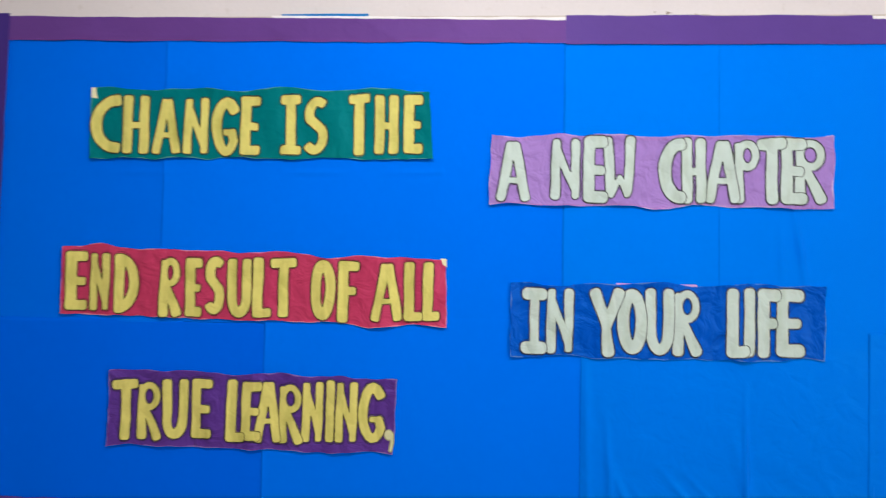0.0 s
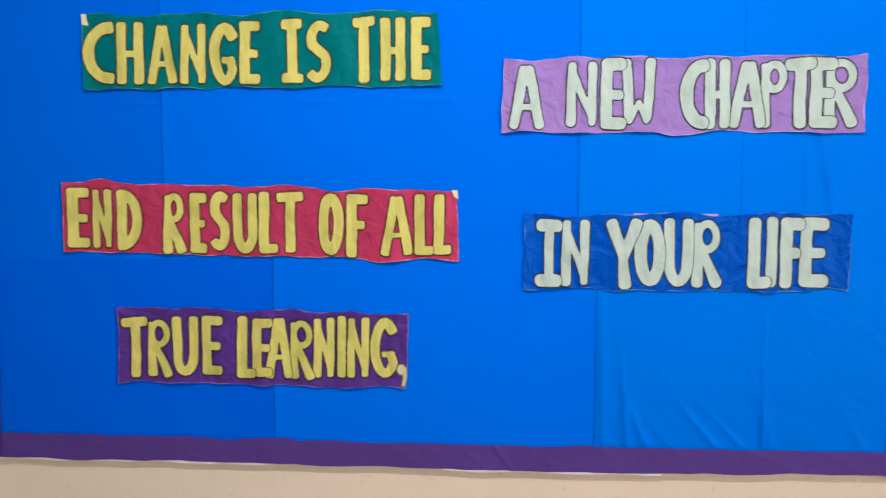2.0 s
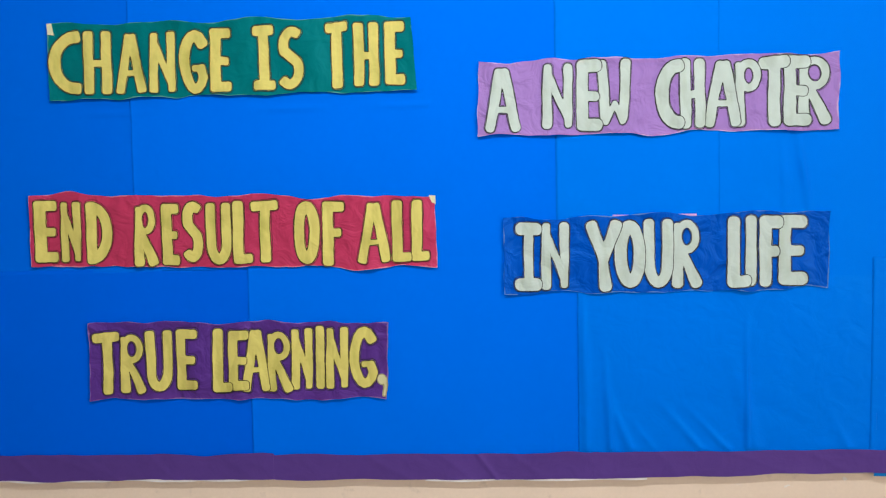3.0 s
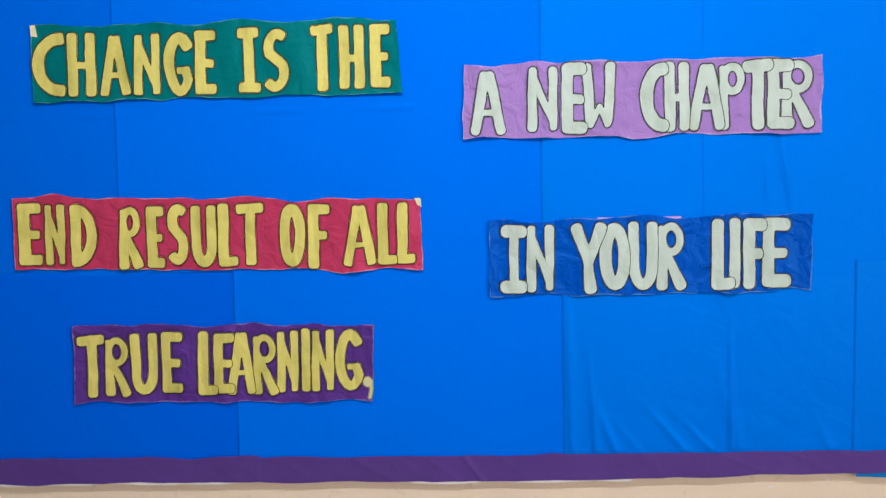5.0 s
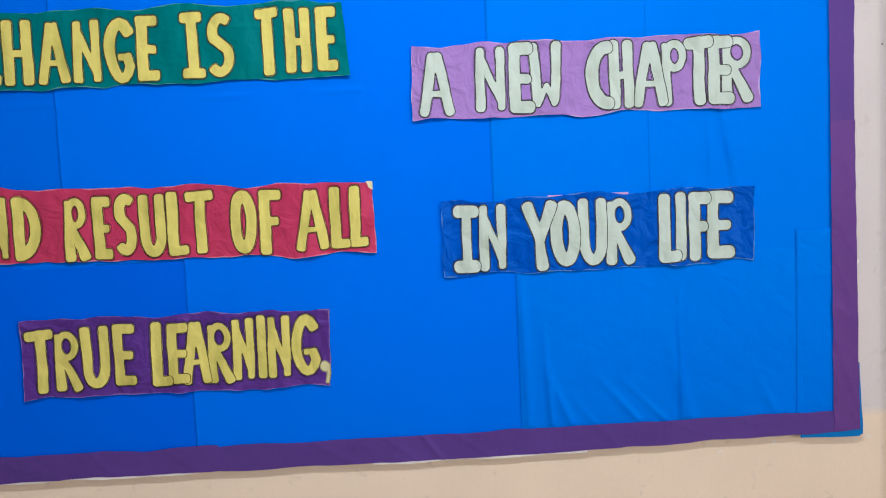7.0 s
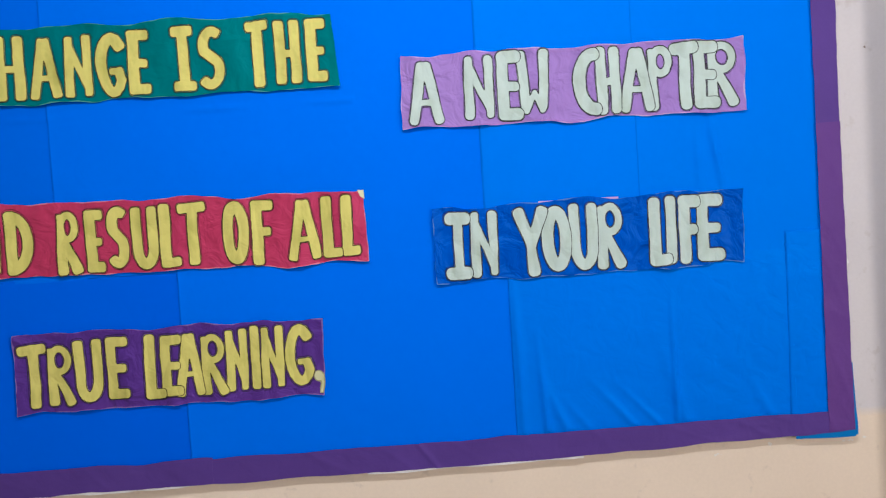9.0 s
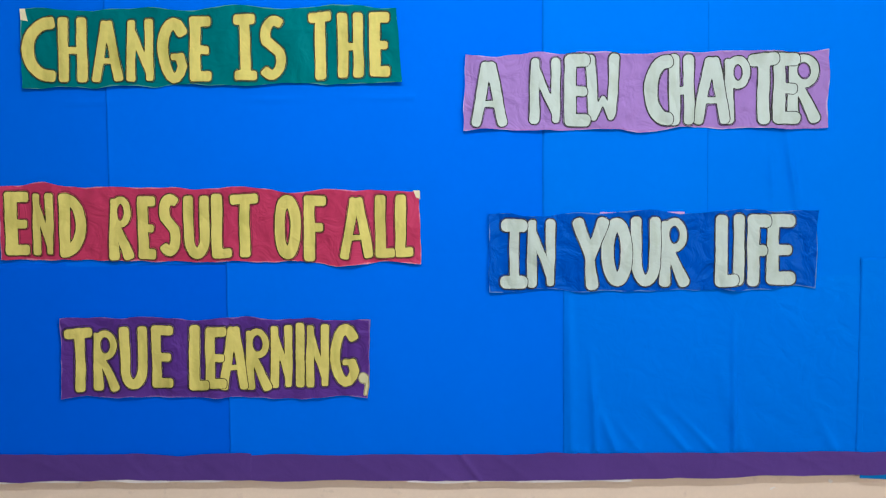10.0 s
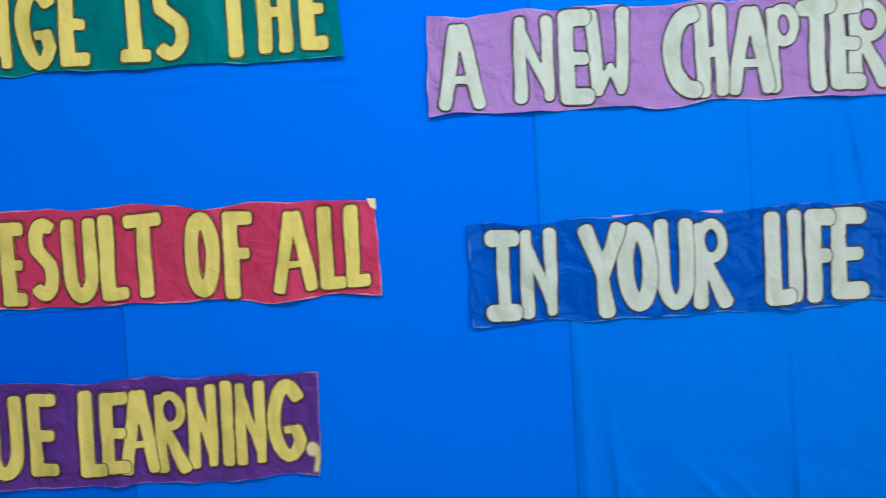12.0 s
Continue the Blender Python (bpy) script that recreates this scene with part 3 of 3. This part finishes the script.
def pen_outline(field, level, width, shift, surface, lift, seed):
    """The felt-pen line that was drawn on the strip round a letter: a ribbon of ink along the line where the distance is level."""
    xs, zs, f = field
    wander = np.array([[nz(x * 30, z * 30, seed + 9) for x in xs] for z in zs])
    g = f - level - 0.0011 * wander
    gz, gx = np.gradient(f)
    verts, faces, seen = [], [], {}

    def pair(p, q):
        key = (min(p, q), max(p, q))
        if key not in seen:
            t = g[p] / (g[p] - g[q])
            x, z = xs[p[1]] + t * (xs[q[1]] - xs[p[1]]), zs[p[0]] + t * (zs[q[0]] - zs[p[0]])
            nx, nv = gx[p] + t * (gx[q] - gx[p]), gz[p] + t * (gz[q] - gz[p])
            size = math.hypot(nx, nv) + 1e-9
            half = width * (0.34 + 0.35 * abs(nz(x * 45, z * 45, seed + 3)))
            seen[key] = len(verts)
            for side in (-half, half):
                u, v = x + shift[0] + nx / size * side, z + shift[1] + nv / size * side
                verts.append((u, -(surface(u, v) + lift), v))
        return seen[key]

    for j in range(len(zs) - 1):
        for i in range(len(xs) - 1):
            ring = ((j, i), (j, i + 1), (j + 1, i + 1), (j + 1, i))
            ends = [pair(ring[k], ring[(k + 1) % 4]) for k in range(4) if (g[ring[k]] < 0) != (g[ring[(k + 1) % 4]] < 0)]
            if len(ends) == 2:
                a, b = ends
                faces.append((a, b, b + 1, a + 1))
    return mesh_of("pen_outline", verts, faces, INK)


def letter_mesh(ch, cx, cz, w, h, half, corner, arm, surface, lift, mat, seed, step=0.0018):
    """Cuts the letter out of card: the field of its strokes is cut along its zero line and laid on the strip's surface."""
    xs, zs, f = letter_field(ch, cx, cz, w, h, half, corner, arm, seed, step)
    verts, edge, faces, seen = [], [], [], {}

    def vertex(key, x, z, e):
        if key not in seen:
            seen[key] = len(verts)
            verts.append((x, -(surface(x, z) + lift), z))
            edge.append(e)
        return seen[key]

    rows, cols = f.shape
    for j in range(rows - 1):
        for i in range(cols - 1):
            ring = ((j, i), (j, i + 1), (j + 1, i + 1), (j + 1, i))
            vals = [f[p] for p in ring]
            if min(vals) >= 0:
                continue
            face = []
            for k in range(4):
                p, q, a, b = ring[k], ring[(k + 1) % 4], vals[k], vals[(k + 1) % 4]
                if a < 0:
                    face.append(vertex(p, xs[p[1]], zs[p[0]], a))
                if (a < 0) != (b < 0):
                    t = a / (a - b)
                    key = (min(p, q), max(p, q))
                    face.append(vertex(key, xs[p[1]] + t * (xs[q[1]] - xs[p[1]]), zs[p[0]] + t * (zs[q[0]] - zs[p[0]]), 0.0))
            if len(face) > 2:
                faces.append(face)
    count = {}
    for face in faces:
        for a, b in zip(face, face[1:] + face[:1]):
            count[(a, b)] = 1
    rim = [(a, b) for a, b in count if (b, a) not in count]
    back = {}
    for a, b in rim:
        for v in (a, b):
            if v not in back:
                x, y, z = verts[v]
                back[v] = len(verts)
                verts.append((x, y + 0.0004, z))
                edge.append(0.0)
        faces.append((b, a, back[a], back[b]))
    me = mesh_of("letter", verts, faces, mat, False)
    me.attributes.new("edge", "FLOAT", "POINT").data.foreach_set("value", edge)
    return me


def strip_surface(seed, base, curl, crumple, x0, x1, z0, z1, slack):
    """How far a message strip stands out from the board: slack paper whose edges lift here and there."""
    def depth(x, z):
        v = (z - z0) / (z1 - z0) * 2 - 1
        u = (x - x0) / (x1 - x0) * 2 - 1
        f = (x * 10.5 + seed * 0.37 + 0.35 * nz(x * 3, 0, seed) + 0.5 * (z - z0)) % 1.0
        d = base + 0.0045 * slack * (abs(2 * f - 1) - 0.5) * (0.6 + nz(x * 4, 2, seed)) + 0.0009 * nz(x * 9, z * 3, seed)
        d += crumple * (0.0013 * nz(x * 24, z * 10, seed + 2) + 0.0016 * abs(nz(x * 34, z * 20, seed + 5)))
        d += curl * abs(v) ** 5 * max(0.0, 0.25 + nz(x * 13, 3 * (v > 0), seed + 7)) + curl * 0.5 * abs(u) ** 12
        return max(d, 0.0048)
    return depth


def message_strip(label, mat, corners, letters, letter_mat, letter_label, half, corner, arm, seed, rough, crumple, curl=0.004, pen=0.0012, slack=1.0):
    xs, zs = [c[0] for c in corners], [c[1] for c in corners]
    x0, x1, z0, z1 = min(xs), max(xs), min(zs), max(zs)
    s = holder("message_strip", 0, 0, 0, label, "paper banner", "message strips on the board")
    surface = strip_surface(seed, 0.0062, curl, crumple, x0, x1, z0, z1, slack)
    part("backing_strip", paper("backing_strip", mat, corners, surface, int((x1 - x0) / 0.003), 42, rough, seed, rough * 0.6), s)
    for k, (ch, cx, cz, w, h) in enumerate(letters):
        lift = 0.0009 + 0.00009 * (len(letters) - k)
        me = letter_mesh(ch, cx, cz, w, h, 0.0042 if ch == "," else min(half, w / 2 * 0.98), corner, arm, surface, lift, KHAKI_L if ch == "," else letter_mat, seed + k * 3.1)
        letter = part("comma" if ch == "," else "letter", me, s, letter_label + (" comma" if ch == "," else " letter " + ch.upper()))
        if ch != ",":
            field = letter_field(ch, cx, cz, w, h, min(half, w / 2 * 0.98), corner, arm, seed + k * 3.1)
            shift = (0.0011 * nz(k * 1.7, 2.2, seed), 0.0011 * nz(k * 1.7, 8.2, seed))
            part("pen_outline", pen_outline(field, pen, 0.0009, shift, surface, 0.0006, seed + k), letter, "dark felt-pen outline")
    return s, surface


# ---------------------------------------------------------------- the five message strips
GREEN_ROW = (
    ("C", -0.6225, 1.6820, 0.0570, 0.1080),
    ("H", -0.5660, 1.6810, 0.0500, 0.1100),
    ("A", -0.5090, 1.6785, 0.0540, 0.1090),
    ("N", -0.4535, 1.6790, 0.0510, 0.1080),
    ("G", -0.4015, 1.6775, 0.0490, 0.1090),
    ("E", -0.3535, 1.6795, 0.0390, 0.1090),
    ("I", -0.2790, 1.6815, 0.0400, 0.1110),
    ("S", -0.2330, 1.6805, 0.0460, 0.1090),
    ("T", -0.1550, 1.6835, 0.0420, 0.1150),
    ("H", -0.1050, 1.6830, 0.0460, 0.1100),
    ("E", -0.0565, 1.6840, 0.0370, 0.1080),
)
green_strip, green_surface = message_strip("teal paper strip with yellow cut-out letters reading CHANGE IS THE",
    GREEN_P, ((-0.6516, 1.6203), (-0.0204, 1.6205), (-0.0286, 1.7469), (-0.652, 1.7475)), GREEN_ROW, YELLOW_L, "pale yellow paper", 0.0102, 0.65, 0.95, 3.0, 0.0036, 1.4, curl=0.006)

RED_ROW = (
    ("E", -0.6680, 1.3945, 0.0400, 0.1090),
    ("N", -0.6245, 1.3930, 0.0450, 0.1100),
    ("D", -0.5745, 1.3910, 0.0470, 0.1080),
    ("R", -0.4935, 1.3865, 0.0430, 0.1130),
    ("E", -0.4505, 1.3855, 0.0330, 0.1090),
    ("S", -0.4120, 1.3890, 0.0380, 0.1080),
    ("U", -0.3660, 1.3855, 0.0480, 0.1090),
    ("L", -0.3245, 1.3875, 0.0370, 0.1090),
    ("T", -0.2870, 1.3875, 0.0500, 0.1090),
    ("O", -0.2140, 1.3850, 0.0480, 0.1100),
    ("F", -0.1680, 1.3825, 0.0400, 0.1130),
    ("A", -0.0985, 1.3820, 0.0570, 0.1100),
    ("L", -0.0515, 1.3840, 0.0370, 0.1080),
    ("L", -0.0185, 1.3850, 0.0350, 0.1060),
)
red_strip, red_surface = message_strip("crimson paper strip with yellow letters reading END RESULT OF ALL",
    RED_P, ((-0.6971, 1.3342), (0.0084, 1.3211), (0.0063, 1.4421), (-0.694, 1.4588)), RED_ROW, YELLOW_L, "pale yellow paper", 0.0101, 0.65, 0.97, 17.0, 0.0044, 1.8, slack=1.4)

PURPLE_ROW = (
    ("T", -0.5700, 1.1635, 0.0480, 0.1110),
    ("R", -0.5255, 1.1635, 0.0470, 0.1090),
    ("U", -0.4780, 1.1665, 0.0500, 0.1090),
    ("E", -0.4285, 1.1680, 0.0410, 0.1080),
    ("L", -0.3670, 1.1655, 0.0380, 0.1130),
    ("E", -0.3385, 1.1655, 0.0390, 0.1070),
    ("A", -0.3090, 1.1650, 0.0500, 0.1160),
    ("R", -0.2680, 1.1645, 0.0480, 0.1110),
    ("N", -0.2280, 1.1670, 0.0440, 0.1120),
    ("i", -0.1970, 1.1690, 0.0180, 0.1120),
    ("N", -0.1670, 1.1685, 0.0460, 0.1110),
    ("G", -0.1230, 1.1680, 0.0480, 0.1100),
    (",", -0.0905, 1.1200, 0.0190, 0.0440),
)
purple_strip, purple_surface = message_strip("violet paper strip with yellow cut-out letters reading TRUE LEARNING",
    VIOLET_P, ((-0.6019, 1.0996), (-0.0835, 1.096), (-0.0772, 1.2286), (-0.5989, 1.2353)), PURPLE_ROW, YELLOW_L, "pale yellow paper", 0.0098, 0.7, 0.97, 31.0, 0.0046, 2.4, curl=0.006, pen=0.0018, slack=1.5)

LILAC_ROW = (
    ("A", 0.1230, 1.6005, 0.0620, 0.1150),
    ("N", 0.2150, 1.6045, 0.0580, 0.1130),
    ("E", 0.2680, 1.6050, 0.0440, 0.1200),
    ("W", 0.3095, 1.6085, 0.0610, 0.1170),
    ("C", 0.4010, 1.6030, 0.0480, 0.1140),
    ("H", 0.4385, 1.6040, 0.0465, 0.1180),
    ("A", 0.4885, 1.6025, 0.0620, 0.1170),
    ("P", 0.5285, 1.6050, 0.0490, 0.1180),
    ("T", 0.5720, 1.6045, 0.0520, 0.1190),
    ("E", 0.6100, 1.6045, 0.0460, 0.1190),
    ("R", 0.6380, 1.6060, 0.0560, 0.1200),
)
lilac_strip, lilac_surface = message_strip("lilac paper strip with mint bubble letters reading A NEW CHAPTER",
    LILAC_P, ((0.0807, 1.5409), (0.6768, 1.5399), (0.6781, 1.6662), (0.0839, 1.6658)), LILAC_ROW, MINT_L, "pale mint paper", 0.0109, 0.9, 1.04, 45.0, 0.004, 2.8, curl=0.006, pen=0.0007, slack=1.3)

BLUE_ROW = (
    ("I", 0.1630, 1.3370, 0.0460, 0.1180),
    ("N", 0.2080, 1.3375, 0.0540, 0.1190),
    ("Y", 0.2900, 1.3365, 0.0620, 0.1210),
    ("O", 0.3335, 1.3385, 0.0530, 0.1150),
    ("U", 0.3810, 1.3385, 0.0540, 0.1190),
    ("R", 0.4280, 1.3390, 0.0520, 0.1220),
    ("L", 0.5150, 1.3395, 0.0420, 0.1210),
    ("i", 0.5345, 1.3415, 0.0215, 0.1210),
    ("F", 0.5680, 1.3400, 0.0400, 0.1220),
    ("E", 0.6035, 1.3405, 0.0490, 0.1190),
)
blue_strip, blue_surface = message_strip("royal blue paper strip with mint letters reading IN YOUR LIFE",
    NAVY_P, ((0.1216, 1.2737), (0.661, 1.2751), (0.6636, 1.4052), (0.1214, 1.403)), BLUE_ROW, MINT_L, "pale mint paper", 0.0110, 0.85, 1.08, 59.0, 0.004, 2.4, pen=0.0008, slack=1.3)


part("tape_corner", paper("tape_corner", TAPE, ((-0.6515, 1.732), (-0.6400, 1.731), (-0.6435, 1.7490), (-0.6520, 1.748)),
                          lambda x, z: green_surface(x, z) + 0.0008, 6, 6, 0.002, 4.0), green_strip, "torn pale tape at the corner")
part("tape_corner", paper("tape_corner", TAPE, ((0.0005, 1.4325), (0.0078, 1.4290), (0.0070, 1.4435), (-0.0040, 1.4440)),
                          lambda x, z: red_surface(x, z) + 0.0008, 6, 6, 0.001, 5.0), red_strip, "torn pale tape at the corner")
part("pink_edge", paper("pink_edge", PINK, ((0.306, 1.396), (0.446, 1.396), (0.446, 1.4046), (0.306, 1.4046)),
                        lambda x, z: 0.0040, 50, 3, 0.0010, 6.0, freq=9.0), blue_strip, "pink paper edge behind the strip")

switch = holder("switch_plate", 1.04, 0.0, 1.74, "white plastic switch plate on the wall", "switch plate")
me = box_mesh("cover", (-0.021, 0.001, -0.05), (0.021, 0.013, 0.05), PLASTIC, 0.002)
part("cover", me, switch)

# added, unseen mount that hangs the fill lamp over the board
lamp = holder("added_fill_lamp", 0.16, -1.20, 2.22, "white added fill lamp, unseen, hung before the notice board", "lamp")
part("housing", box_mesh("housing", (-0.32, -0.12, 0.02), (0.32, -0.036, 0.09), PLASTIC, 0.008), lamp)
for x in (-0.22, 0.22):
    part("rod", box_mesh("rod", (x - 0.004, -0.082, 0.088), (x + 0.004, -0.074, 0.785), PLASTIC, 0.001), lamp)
